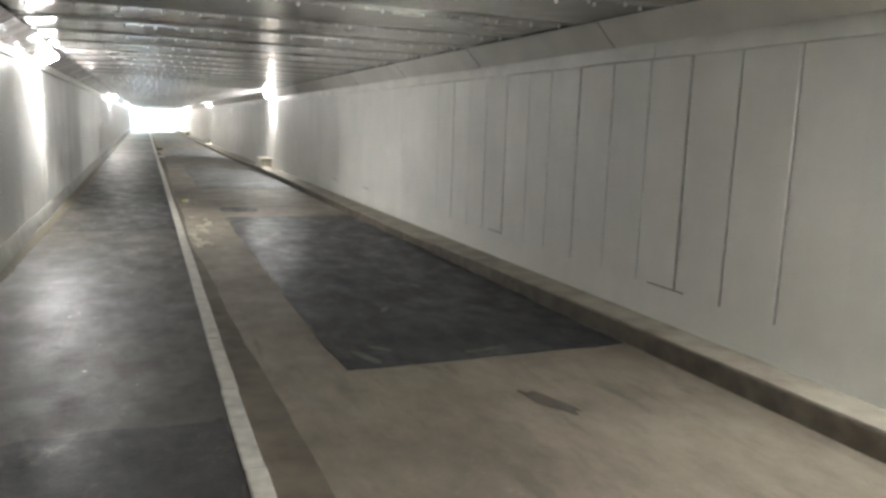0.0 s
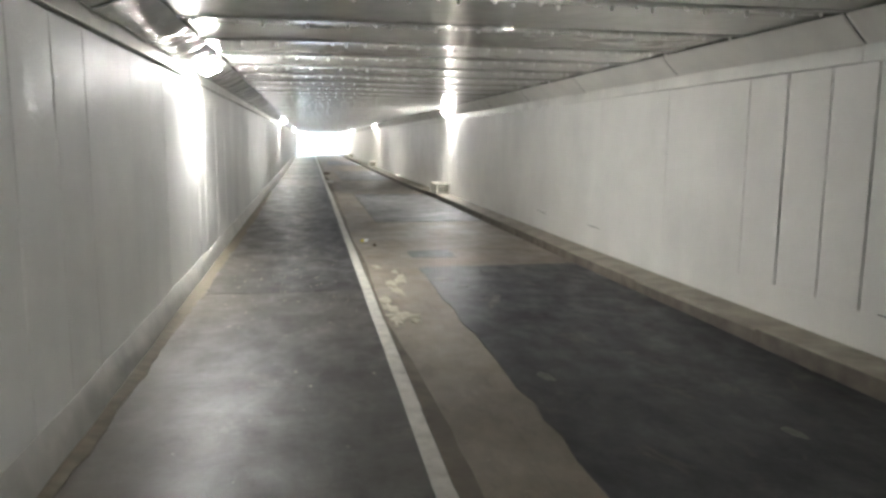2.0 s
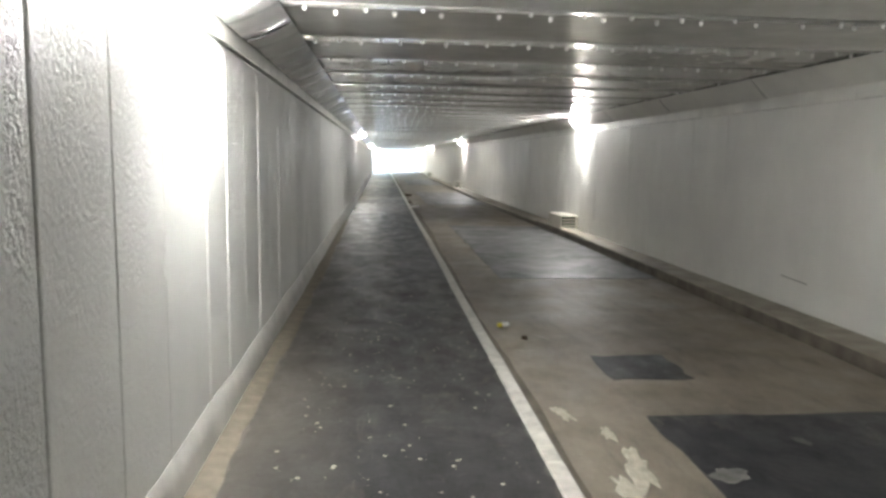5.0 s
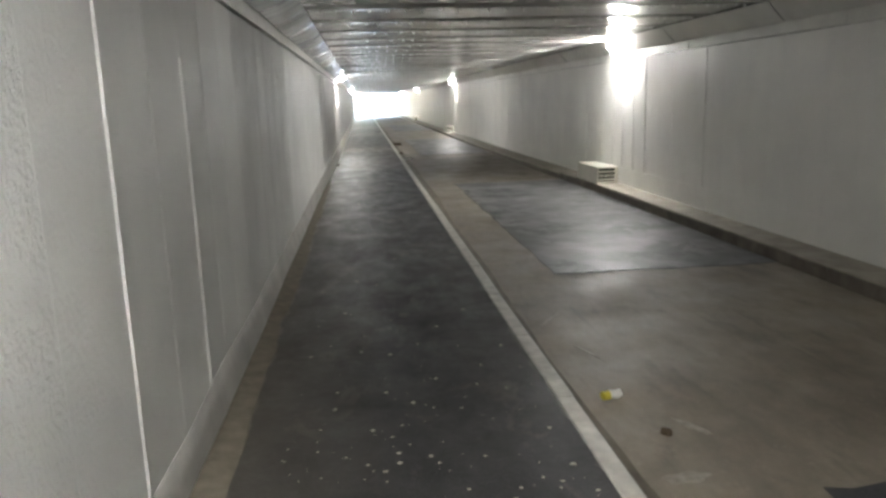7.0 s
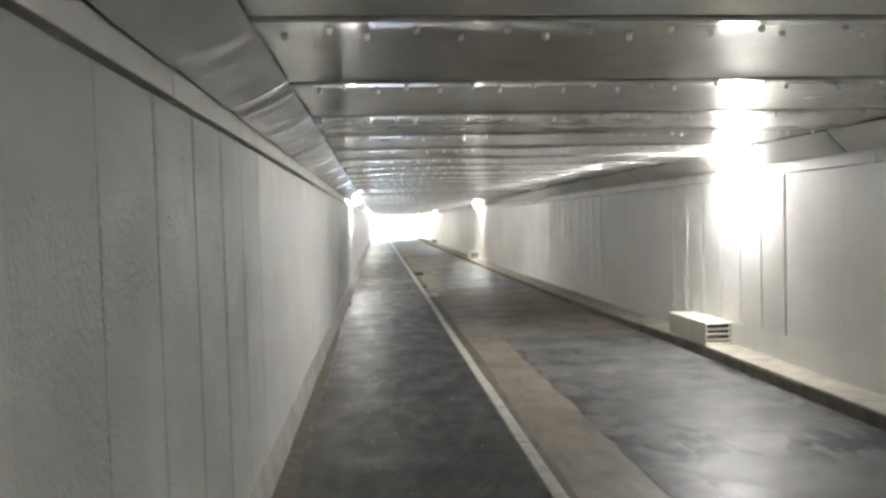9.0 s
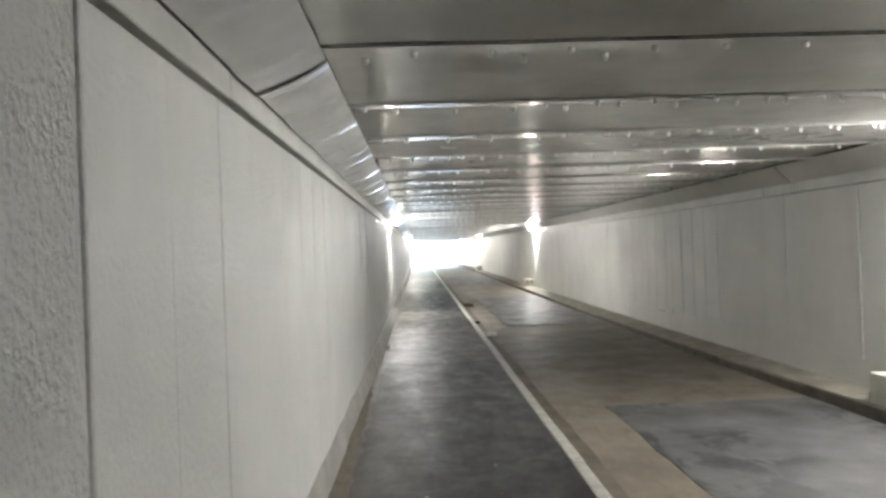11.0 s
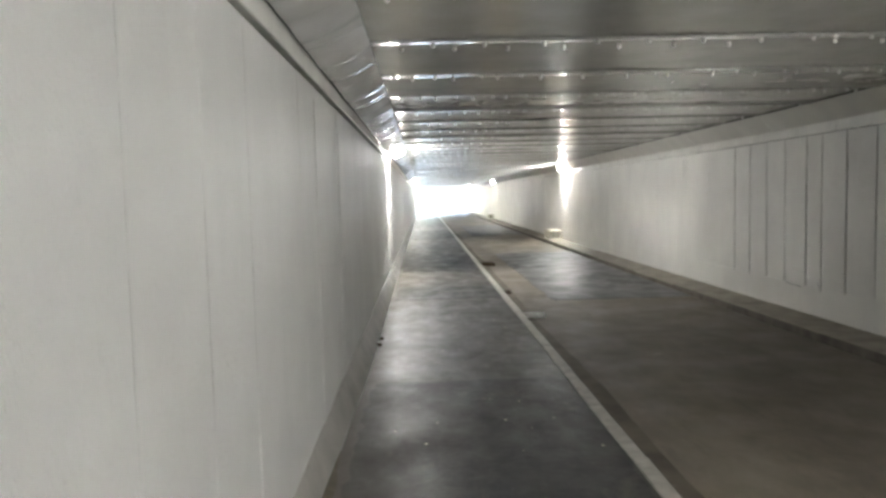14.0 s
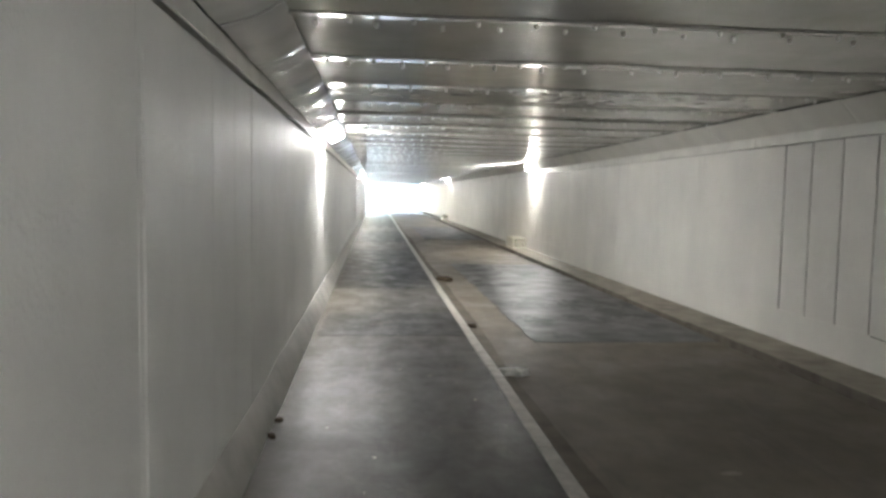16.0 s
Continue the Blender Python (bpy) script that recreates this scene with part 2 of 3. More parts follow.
def road():
    bm = box(bmesh.new(), X_KERB + 0.045, X_KERB_R + 0.2, Y0, Y1 + 60, -0.25, Z_ROAD)
    return structure("road", bm, M_ROAD, "stained beige concrete carriageway with dark asphalt repairs", "road")


def ragged_sheet(x0, x1, y0, y1, z, lift, wob, seed, step=0.25):
    """A thin slab with an uneven outline."""
    r = random.Random(seed)
    bm = bmesh.new()
    pts = []
    nx, ny = max(2, int((x1 - x0) / step)), max(2, int((y1 - y0) / step))
    for i in range(nx):
        pts.append((x0 + (x1 - x0) * i / nx, y0))
    for i in range(ny):
        pts.append((x1, y0 + (y1 - y0) * i / ny))
    for i in range(nx):
        pts.append((x1 - (x1 - x0) * i / nx, y1))
    for i in range(ny):
        pts.append((x0, y1 - (y1 - y0) * i / ny))
    pts = [(x + r.uniform(-wob, wob), y + r.uniform(-wob, wob)) for x, y in pts]
    top = [bm.verts.new((x, y, z + lift)) for x, y in pts]
    low = [bm.verts.new((x, y, z - 0.01)) for x, y in pts]
    bm.faces.new(top)
    n = len(pts)
    for i in range(n):
        bm.faces.new((low[i], low[(i + 1) % n], top[(i + 1) % n], top[i]))
    bmesh.ops.recalc_face_normals(bm, faces=bm.faces[:])
    return bm


road_ob = road()
for i, (a, b, c, d) in enumerate(PATCHES):
    part("asphalt_patch", ragged_sheet(a, b, c, d, Z_ROAD, 0.005, 0.02, i), M_PATCH if i == 0 else M_PATCH_WORN, road_ob, "dark asphalt repair patch in the carriageway")
part("asphalt_patch", ragged_sheet(1.12, 1.70, 12.45, 13.05, Z_ROAD, 0.003, 0.03, 9, 0.12), M_PATCH, road_ob, "small square asphalt patch")

structure("pavement", box(bmesh.new(), X_WALL_L - 0.02, X_KERB - 0.045, Y0, Y1 + 60, -0.25, 0.0), M_PATH, "worn grey asphalt footway with darker repairs and pale specks", "pavement")
FOOT_PATCHES = [(-3.0, 3.6), (10.3, 26.8), (31.4, 32.8), (35.2, 43.0), (46.0, 52.0), (56.0, 70.0)]
for i, (a, b) in enumerate(FOOT_PATCHES):
    part("asphalt_patch", ragged_sheet(X_WALL_L + 0.16, X_KERB - 0.05, a, b, 0, 0.0025, 0.03, 40 + i, 0.12), M_PATCH_WET, bpy.data.objects["pavement"], "darker damp asphalt repair")

# kerb between footway and carriageway: long painted stones
kerb = structure("kerb", box(bmesh.new(), X_KERB - 0.045, X_KERB + 0.04, Y0, Y1 + 60, -0.25, -0.012), M_FACE, "low kerb of white painted stones beside the footway", "kerb")
stone = mesh_from(box(bmesh.new(), -0.045, 0.045, 0.003, 0.997, -0.06, 0.012, 0, 0.008), "kerb_stone", M_KERB)
for i in range(int(NEAR1) + 25):
    piece("kerb_stone", stone, kerb, pose(X_KERB + rng.uniform(-0.004, 0.004), -2.0 + i, rng.uniform(-0.004, 0.004), 0, 0, rng.uniform(-0.3, 0.3)))

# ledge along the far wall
ledge = structure("ledge", box(bmesh.new(), X_KERB_R + 0.18, X_WALL_R + 0.02, Y0, Y1 + 60, -0.25, 0.0), M_LEDGE, "raised concrete ledge with a darker kerb face", "ledge")
# the face blocks are coloured darker than the slabs on top
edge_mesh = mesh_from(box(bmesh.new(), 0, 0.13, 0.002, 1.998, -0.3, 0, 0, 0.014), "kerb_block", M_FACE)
top_mesh = mesh_from(box(bmesh.new(), 0.004, 0.50, 0.001, 1.999, -0.03, 0.004, 0, 0.004), "ledge_slab", M_LEDGE)
kerb_x = lambda y: float(np.interp(y, (0, 4, 10, 22, 27, 34, 60), (3.19, 3.16, 3.07, 3.07, 2.98, 2.94, 2.94)))
ledge_z = lambda y: float(np.interp(y, (0, 5, 12, 22, 28, 34), (0.115, 0.11, 0.085, 0.095, 0.055, 0.045)))
for i in range(46):
    y = -4 + 2 * i
    dip = math.degrees(math.atan2(ledge_z(y + 2) - ledge_z(y), 2))
    lean = math.degrees(math.atan2(kerb_x(y) - kerb_x(y + 2), 2)) + rng.uniform(-0.15, 0.15)
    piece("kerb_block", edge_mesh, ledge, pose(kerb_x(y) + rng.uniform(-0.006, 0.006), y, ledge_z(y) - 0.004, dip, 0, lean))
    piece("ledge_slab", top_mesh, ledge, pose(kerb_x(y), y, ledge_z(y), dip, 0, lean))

# silt against the footway wall
def silt_bank():
    """A thin tapering bank of silt between the fillet and the asphalt."""
    r = random.Random(21)
    bm = bmesh.new()
    rows = []
    n = 150
    for i in range(n + 1):
        f = i / n
        y = 4.0 + 22.0 * f
        w = 0.12 * math.sin(math.pi * f) ** 0.6 * (0.85 + 0.15 * math.sin(y * 3.1) * math.sin(y * 1.3)) + r.uniform(-0.012, 0.012)
        w = max(w, 0.008)
        rows.append([bm.verts.new((-1.325, y, 0.026)), bm.verts.new((-1.30 + w * 0.5, y, 0.013)), bm.verts.new((-1.30 + w, y, 0.0055)), bm.verts.new((-1.30 + w, y, -0.01))])
    for a, b in zip(rows, rows[1:]):
        for q in range(3):
            bm.faces.new((a[q], a[q + 1], b[q + 1], b[q]))
    bmesh.ops.recalc_face_normals(bm, faces=bm.faces[:])
    return tagged(new("silt_bank", mesh_from(bm, "silt_bank", M_DIRT)), "thin tan silt along the foot of the wall", "silt", kind="stuff")


silt_bank()
def gutter_silt():
    """Damp silt in the channel beside the kerb, feathering out over the carriageway."""
    r = random.Random(22)
    bm = bmesh.new()
    rows = []
    for i in range(261):
        y = -4 + 0.25 * i
        w = float(np.interp(y, (0, 4, 7, 9, 14, 20, 26), (0.24, 0.22, 0.12, 0.05, 0.06, 0.11, 0.15))) + 0.03 * math.sin(y * 0.9) * math.sin(y * 0.37) + r.uniform(-0.008, 0.008)
        rows.append([bm.verts.new((0.395, y, Z_ROAD + 0.012)), bm.verts.new((0.40 + w * 0.6, y, Z_ROAD + 0.005)), bm.verts.new((0.40 + w, y, Z_ROAD + 0.0015))])
    for a, b in zip(rows, rows[1:]):
        for q in range(2):
            bm.faces.new((a[q], a[q + 1], b[q + 1], b[q])).smooth = True
    bmesh.ops.recalc_face_normals(bm, faces=bm.faces[:])
    return tagged(new("gutter_silt", mesh_from(bm, "gutter_silt", M_GUTTER)), "brown damp silt in the gutter beside the kerb", "silt", kind="stuff")


gutter_silt()


# ---- walls ----
def joints(pitch, known):
    """Plank edges: the known ones, carried on at the pitch both ways."""
    ys = list(known)
    while ys[0] > Y0 + pitch:
        ys.insert(0, ys[0] - pitch)
    while ys[-1] < Y1 - pitch:
        ys.append(ys[-1] + pitch)
    return ys


def wall(name, x, side, zt, zb, mat, label, ys, gap_at):
    """side: -1 wall body to the left, +1 to the right. Upright planks on a dark backing; gap_at gives the open joint at y."""
    xb = x + side * 0.03
    w = structure(name, box(bmesh.new(), min(xb, x + side * 0.4), max(xb, x + side * 0.4), Y0, Y1, -0.3, 2.6), M_JOINT, label, "wall")
    part("base_course", box(bmesh.new(), min(x, xb), max(x, xb), Y0, Y1, -0.2, zb), mat, w)
    rest = bmesh.new()
    gaps = [gap_at(y) for y in ys]
    for (a, ga), (b, gb) in zip(zip(ys, gaps), zip(ys[1:], gaps[1:])):
        off = side * rng.uniform(-0.0015, 0.0015)
        p, q, near = a + ga / 2, b - gb / 2, NEAR0 - 3 < a < NEAR1
        bm = bmesh.new() if near else rest
        made = box(bm, min(x + off, xb), max(x + off, xb), p, q, zb + 0.001, zt)
        if near:
            up = [e for e in bm.edges if abs(e.verts[0].co.z - e.verts[1].co.z) > 0.5 and abs(e.verts[0].co.x - x - off) < 0.001]
            up = [e for e in up if (ga if abs(e.verts[0].co.y - p) < 0.001 else gb) > 0.001]
            if up:
                bmesh.ops.bevel(bm, geom=up, offset=0.009, segments=2, affect="EDGES", profile=0.5)
            bmesh.ops.translate(bm, verts=bm.verts[:], vec=(0, -a, 0))
            piece("wall_plank", mesh_from(bm, "wall_plank", M_WALL_ROUGH if side < 0 and (15.0 < a < 18.3 or 11.8 < a < 12.0 or 8.9 < a < 9.5) else mat), w, pose(0, a, 0))
    tagged(part("far_planks", rest, mat, w), kind="stuff")
    return w


LEFT_JOINTS = [8.47, 9.03, 9.59, 10.14, 10.69, 11.4, 11.89, 12.44, 12.96, 13.47, 13.98, 14.4, 14.83, 15.33, 15.83, 16.33, 16.83, 17.34, 17.83, 18.39, 18.9, 19.4, 19.9, 20.53, 21.06, 21.58, 22.09]
RIGHT_JOINTS = [4.107, 4.548, 5.011, 5.496, 5.98, 6.385, 6.867, 7.351, 7.786, 8.272] + [8.771 + 0.4654 * k for k in range(40)] + [27.39, 27.84, 28.32, 28.77, 29.08, 29.56, 30.01, 30.47, 30.92]
left_gap = lambda y: (rng.choice((0.0, 0.002, 0.004, 0.007)) if y < 19.6 or 20.8 < y < 22.1 else rng.choice((0.0, 0.0, 0.0015))) + (0.009 if 16.2 < y < 18.5 or 20.8 < y < 22.1 else 0)
right_gap = lambda y: rng.choice((0.012, 0.016, 0.02, 0.026)) if 3.0 < y < 9.0 or 26.8 < y < 31.0 or 20.5 < y < 23.7 else rng.choice((0.0, 0.0, 0.0, 0.0, 0.003))
wall_l = wall("wall_west", X_WALL_L, -1, Z_TOP_L, 0.02, M_WALL_L, "glossy white painted concrete plank wall with dark joints", joints(PANEL_L, LEFT_JOINTS), left_gap)
wall_r = wall("wall_east", X_WALL_R, 1, Z_TOP_R, 0.362, M_WALL_R, "cream white painted concrete plank wall above a plain base", joints(PANEL_R, RIGHT_JOINTS), right_gap)

# fillet at the foot of the footway wall
def fillet():
    """Hand-trowelled mortar slope: narrow at first, wider farther along."""
    r = random.Random(31)
    bm = bmesh.new()
    rows = []
    for k in range(int((Y1 - Y0) / 0.5) + 1):
        y = Y0 + 0.5 * k
        w = float(np.interp(y, (8, 10, 23, 27), (0.06, 0.05, 0.05, 0.10))) + r.uniform(-0.005, 0.005)
        h = 0.2 + r.uniform(-0.015, 0.015)
        rows.append([bm.verts.new((X_WALL_L + a, y, z)) for a, z in ((0.001, h), (0.010, h - 0.006), (w * 0.62, h * 0.45), (w, 0.0), (w, -0.05), (0.001, -0.05))])
    for a, b in zip(rows, rows[1:]):
        for q in range(5):
            bm.faces.new((a[q], a[q + 1], b[q + 1], b[q])).smooth = q < 3
    bmesh.ops.recalc_face_normals(bm, faces=bm.faces[:])
    return bm


bm = fillet()
structure("baseboard", bm, M_FILLET, "low sloping mortar fillet at the wall foot", "baseboard")


def beam(name, x, side, z0, label, proud, gap):
    """Edge beam over the wall: a narrow pale face, proud of the wall, in long pieces."""
    xf = x - side * proud
    b = structure(name, box(bmesh.new(), min(x + side * 0.02, x + side * 0.3), max(x + side * 0.02, x + side * 0.3), Y0, Y1, z0 + 0.02, z0 + 0.4), M_JOINT, label, "beam")
    me = mesh_from(box(bmesh.new(), min(xf, x + side * 0.1), max(xf, x + side * 0.1), 0.004, 2.996, z0 + gap, z0 + 0.125, 0, 0.006), "beam_length", M_BAND)
    for i in range(39):
        piece("beam_length", me, b, pose(0, Y0 + 1.51 + 3 * i, rng.uniform(-0.004, 0.004)))
    return b


beam("beam_west", X_WALL_L, -1, Z_TOP_L, "pale painted concrete edge beam above the wall", 0.02, 0.02)
beam("beam_east", X_WALL_R, 1, Z_TOP_R, "pale painted concrete edge beam above the wall", 0.008, 0.007)


def cove(name, xa, za, xb, zb, mat, label, wave):
    """Sloping sheets between the beam and the ceiling, each slightly buckled."""
    slope = Vector((xb - xa, 0, zb - za))
    out = Vector((slope.z, 0, -slope.x)).normalized()
    if out.z > 0:
        out = -out
    base = bmesh.new()
    prism(base, [(xa, za), (xb, zb + 0.05), (xa - (xb - xa) * 0.6, zb + 0.05)], Y0, Y1)
    bmesh.ops.translate(base, verts=base.verts[:], vec=-out * 0.03)
    c = structure(name, base, M_SEAM, label, "cove")
    for i in range(48):
        r = random.Random(i * 3 + int(xa * 10))
        bm = bmesh.new()
        n, L = 96, 2.47
        rows = []
        tilt, pa, pb, pc = r.uniform(-0.006, 0.006), r.uniform(0, 6), r.uniform(0, 6), r.uniform(0, 6)
        bow = r.uniform(0.6, 1.3) * wave * 1.6
        dents = [(r.uniform(0.1, 2.4), r.uniform(0.05, 0.12), r.uniform(-1.2, 1.2)) for _ in range(6)]
        for j in range(n + 1):
            y = L * j / n
            d = wave * (math.sin(y * 5 + pa) * 0.7 + math.sin(y * 13 + pb) * 0.35 + math.sin(y * 23 + pc) * 0.12)
            d += wave * sum(h * math.exp(-((y - c) / w) ** 2) for c, w, h in dents) + tilt * (j / n - 0.5) * 2
            rows.append([bm.verts.new(Vector((xa, y, za)) + slope * s + out * (d * (1.1 - 0.3 * s) + 0.012 + bow * 4 * s * (1 - s))) for s in (0, 0.02, 0.25, 0.5, 0.75, 0.98, 1)])
        for a, b in zip(rows, rows[1:]):
            for q in range(6):
                bm.faces.new((a[q], a[q + 1], b[q + 1], b[q]))
        bmesh.ops.recalc_face_normals(bm, faces=bm.faces[:])
        bmesh.ops.solidify(bm, geom=bm.faces[:], thickness=0.003)
        for f in bm.faces:
            f.smooth = f.calc_area() > 0.0005
        me = mesh_from(bm, "cove_sheet", mat)
        piece("cove_sheet", me, c, pose(0, Y0 + 0.25 + 2.48 * i, 0))
    return c


cove("cove_west", X_WALL_L + 0.03, Z_TOP_L + 0.125, X_CEIL_L, Z_CEIL, M_COVE_L, "sloping shiny metal sheet cove under the ceiling", 0.009)
cove("cove_east", X_WALL_R - 0.03, Z_TOP_R + 0.125, X_CEIL_R, Z_CEIL, M_COVE_R, "sloping grey sheet cove under the ceiling", 0.002)


# ---- ceiling: sheets across the way, bolted along each lap ----
def ceiling():
    verts, faces, mats = [], [], []

    def add(vs, fs, m):
        k = len(verts)
        verts.extend(vs)
        faces.extend([tuple(k + i for i in f) for f in fs])
        mats.extend([m] * len(fs))

    def block(x0, x1, y0, y1, z0, z1, m):
        add([(x0, y0, z0), (x1, y0, z0), (x1, y1, z0), (x0, y1, z0), (x0, y0, z1), (x1, y0, z1), (x1, y1, z1), (x0, y1, z1)],
            [(0, 3, 2, 1), (4, 5, 6, 7), (0, 1, 5, 4), (1, 2, 6, 5), (2, 3, 7, 6), (3, 0, 4, 7)], m)

    block(-2.2, 4.3, Y0, Y1, Z_CEIL + 0.09, Z_CEIL + 0.5, 2)
    r = random.Random(11)
    count = int((Y1 - Y0) / SEAM)
    for i in range(count):
        y = SEAM_AT + SEAM * (i - int((SEAM_AT - Y0) / SEAM))
        z = Z_CEIL + 0.003 + r.uniform(-0.004, 0.004)
        xr = X_CEIL_R + r.choice((0.05, 0.04, 0.0, -0.02, -0.05))
        # a sheet: shallow arch along y, its near edge dropped in a lip
        k = r.uniform(0.8, 1.15)
        prof = [(0.016, -0.017 * k), (0.04, -0.0155 * k), (0.07, -0.012 * k), (0.11, -0.008 * k), (0.16, -0.0045 * k), (0.22, -0.002 * k), (0.32, 0.0), (0.52, r.uniform(-0.001, 0.001)), (0.7, 0.0), (0.9, -0.001), (1.03, -0.003), (1.098, -0.009)]
        xs = (X_CEIL_L - 0.04, xr)
        add([(x, y + a, z + b) for a, b in prof for x in xs], [(2 * j, 2 * j + 1, 2 * j + 3, 2 * j + 2) for j in range(len(prof) - 1)], 0)
        for a, b in (prof[0], prof[-1]):
            add([(x, y + a, z + c) for c in (b, 0.05) for x in xs], [(0, 1, 3, 2)], 2 if a > 0.5 else 0)
        shift = r.uniform(0, 0.33)
        # two staggered rows of bolt heads
        for row, (oy, ox) in enumerate(((0.125, 0.0), (0.235, 0.158))):
            n = 14
            for q in range(n):
                if r.random() < 0.04:
                    continue
                bx = X_CEIL_L + 0.06 + (ox + shift) % 0.316 + 0.316 * q + r.uniform(-0.025, 0.025)
                if bx > X_CEIL_R - 0.05:
                    continue
                by, h, s = y + oy + r.uniform(-0.008, 0.008), r.uniform(0.022, 0.034), 0.0135
                ring = [(math.cos(a * math.pi / 3), math.sin(a * math.pi / 3)) for a in range(6)]
                vs = [(bx + c * s, by + d * s, z + 0.004) for c, d in ring] + [(bx + c * s * 0.95, by + d * s * 0.95, z - h * 0.7) for c, d in ring] + [(bx + c * s * 0.5, by + d * s * 0.5, z - h) for c, d in ring]
                add(vs, [(o + j, o + (j + 1) % 6, o + 6 + (j + 1) % 6, o + 6 + j) for o in (0, 6) for j in range(6)] + [tuple(range(12, 18))], 1)
    me = bpy.data.meshes.new("ceiling")
    me.from_pydata(verts, [], faces)
    me.materials.append(M_CEIL), me.materials.append(M_BOLT), me.materials.append(M_SEAM)
    me.polygons.foreach_set("material_index", mats)
    me.polygons.foreach_set("use_smooth", [m == 0 for m in mats])
    bm = bmesh.new()
    bm.from_mesh(me)
    bmesh.ops.recalc_face_normals(bm, faces=bm.faces[:])
    bm.to_mesh(me)
    bm.free()
    return tagged(new("ceiling", me), "low grey sheet metal ceiling with rows of bolt heads", "ceiling", kind="structure")


ceiling()
structure("roof", box(bmesh.new(), -3.0, 5.1, Y0, Y1, 2.82, 3.1), M_SLAB, "concrete deck over the underpass", "roof")


# ---- beyond the far mouth: an added wall that dims its right side ----
def dimming_wall():
    """An assumed coped wall, bent across the right of the way out to hide bright sky."""
    bm = bmesh.new()
    line = [(3.75, Y1 + 0.3), (3.4, Y1 + 12), (2.7, Y1 + 26), (1.5, Y1 + 42), (-0.5, Y1 + 58)]
    for (xa, ya), (xb, yb) in zip(line, line[1:]):
        a = [bm.verts.new((xa + d, ya, z)) for d, z in ((0, -0.3), (0, 3.4), (-0.06, 3.4), (-0.06, 3.55), (0.4, 3.55), (0.4, -0.3))]
        b = [bm.verts.new((xb + d, yb, z)) for d, z in ((0, -0.3), (0, 3.4), (-0.06, 3.4), (-0.06, 3.55), (0.4, 3.55), (0.4, -0.3))]
        for q in range(6):
            bm.faces.new((a[q], a[(q + 1) % 6], b[(q + 1) % 6], b[q]))
    bmesh.ops.recalc_face_normals(bm, faces=bm.faces[:])
    return structure("retaining_wall", bm, M_SLAB, "assumed concrete wall outside, added to dim the right of the mouth", "wall")


dimming_wall()


# ---- lamps ----
def wall_lamp():
    """Bulkhead lamp along y, its back on the plane x = 0, light towards +x."""
    root = tagged(new("wall_lamp"), "lit oblong bulkhead lamp on the sloping cove", "lamp", "underpass lamps")
    part("housing", box(bmesh.new(), -0.03, 0.012, -0.23, 0.23, -0.11, 0.11, 0, 0.01), M_HOUSING, root, "grey metal housing")
    part("diffuser", box(bmesh.new(), 0.0, 0.065, -0.20, 0.20, -0.09, 0.09, 0, 0.03), M_GLOW, root, "glowing white diffuser")
    for q in (-1, 1):
        part("rim", box(bmesh.new(), 0.008, 0.018, q * 0.215 - 0.008, q * 0.215 + 0.008, -0.108, 0.108, 0, 0.003), M_HOUSING, root, "grey metal rim beside the diffuser")
        part("rim", box(bmesh.new(), 0.008, 0.028, -0.206, 0.206, q * 0.1 - 0.006, q * 0.1 + 0.006, 0, 0.002), M_HOUSING, root, "grey metal rim beside the diffuser")
        part("clip", box(bmesh.new(), 0.0, 0.02, q * 0.232 - 0.008, q * 0.232 + 0.008, -0.02, 0.02, 0, 0.003), M_HOUSING, root)
    return root


lamp = wall_lamp()
lamp_l = lambda y: pose((X_WALL_L + 0.03 + X_CEIL_L) / 2 + 0.012, y, Z_TOP_L + 0.163, 0, 64, 0)
lamp_r = lambda y: pose((X_WALL_R - 0.03 + X_CEIL_R) / 2 - 0.02, y, Z_TOP_R + 0.20, 0, 40, 180)
lamp.matrix_basis = lamp_l(11.15)
for y in (-10.0, 33.8, 55.0, 76.0):
    copy_thing(lamp, lamp_l(y))
for y in (1.0, 21.7, 42.4, 63.2, 84.0):
    copy_thing(lamp, lamp_r(y))


# ---- vent boxes on the ledge ----
def vent_box():
    """Long box along y, standing on z = 0, its louvred end towards -y."""
    root = tagged(new("vent_box"), "cream painted oblong box with a louvred end, on the ledge", "box", "boxes under the lamps")
    bm = bmesh.new()
    w, L, h, t = 0.34, 1.08, 0.26, 0.02
    box(bm, -w / 2, w / 2, 0, L, h - t, h, 0, 0.004)
    box(bm, -w / 2, w / 2, 0, L, 0, t, 0, 0.004)
    box(bm, -w / 2, -w / 2 + t, 0.002, L - 0.002, t, h - t)
    box(bm, w / 2 - t, w / 2, 0.002, L - 0.002, t, h - t)
    box(bm, -w / 2 + t, w / 2 - t, L - t, L - 0.003, t, h - t)
    part("body", bm, M_BOX, root)
    # near-black board behind the slats: the inner shade is put into its colour
    part("hollow", box(bmesh.new(), -w / 2 + t, w / 2 - t, 0.1, 0.12, t, h - t), M_VENT, root, "near-black board standing in for the shaded inside")
    for i in range(3):
        b = box(bmesh.new(), -w / 2 + t, w / 2 - t, 0.004, 0.05, -0.004, 0.004)
        bmesh.ops.rotate(b, verts=b.verts[:], cent=(0, 0.02, 0), matrix=Matrix.Rotation(radians(-35), 3, "X"))
        bmesh.ops.translate(b, verts=b.verts[:], vec=(0, 0, 0.065 + i * 0.062))
        part("slat", b, M_BOX, root)
    return root


vb = vent_box()
vb.matrix_basis = pose(3.255, 21.95, ledge_z(22.5) + 0.006)
for y in (43.3, 64.4):
    copy_thing(vb, pose(3.255, y, ledge_z(y) + 0.006))


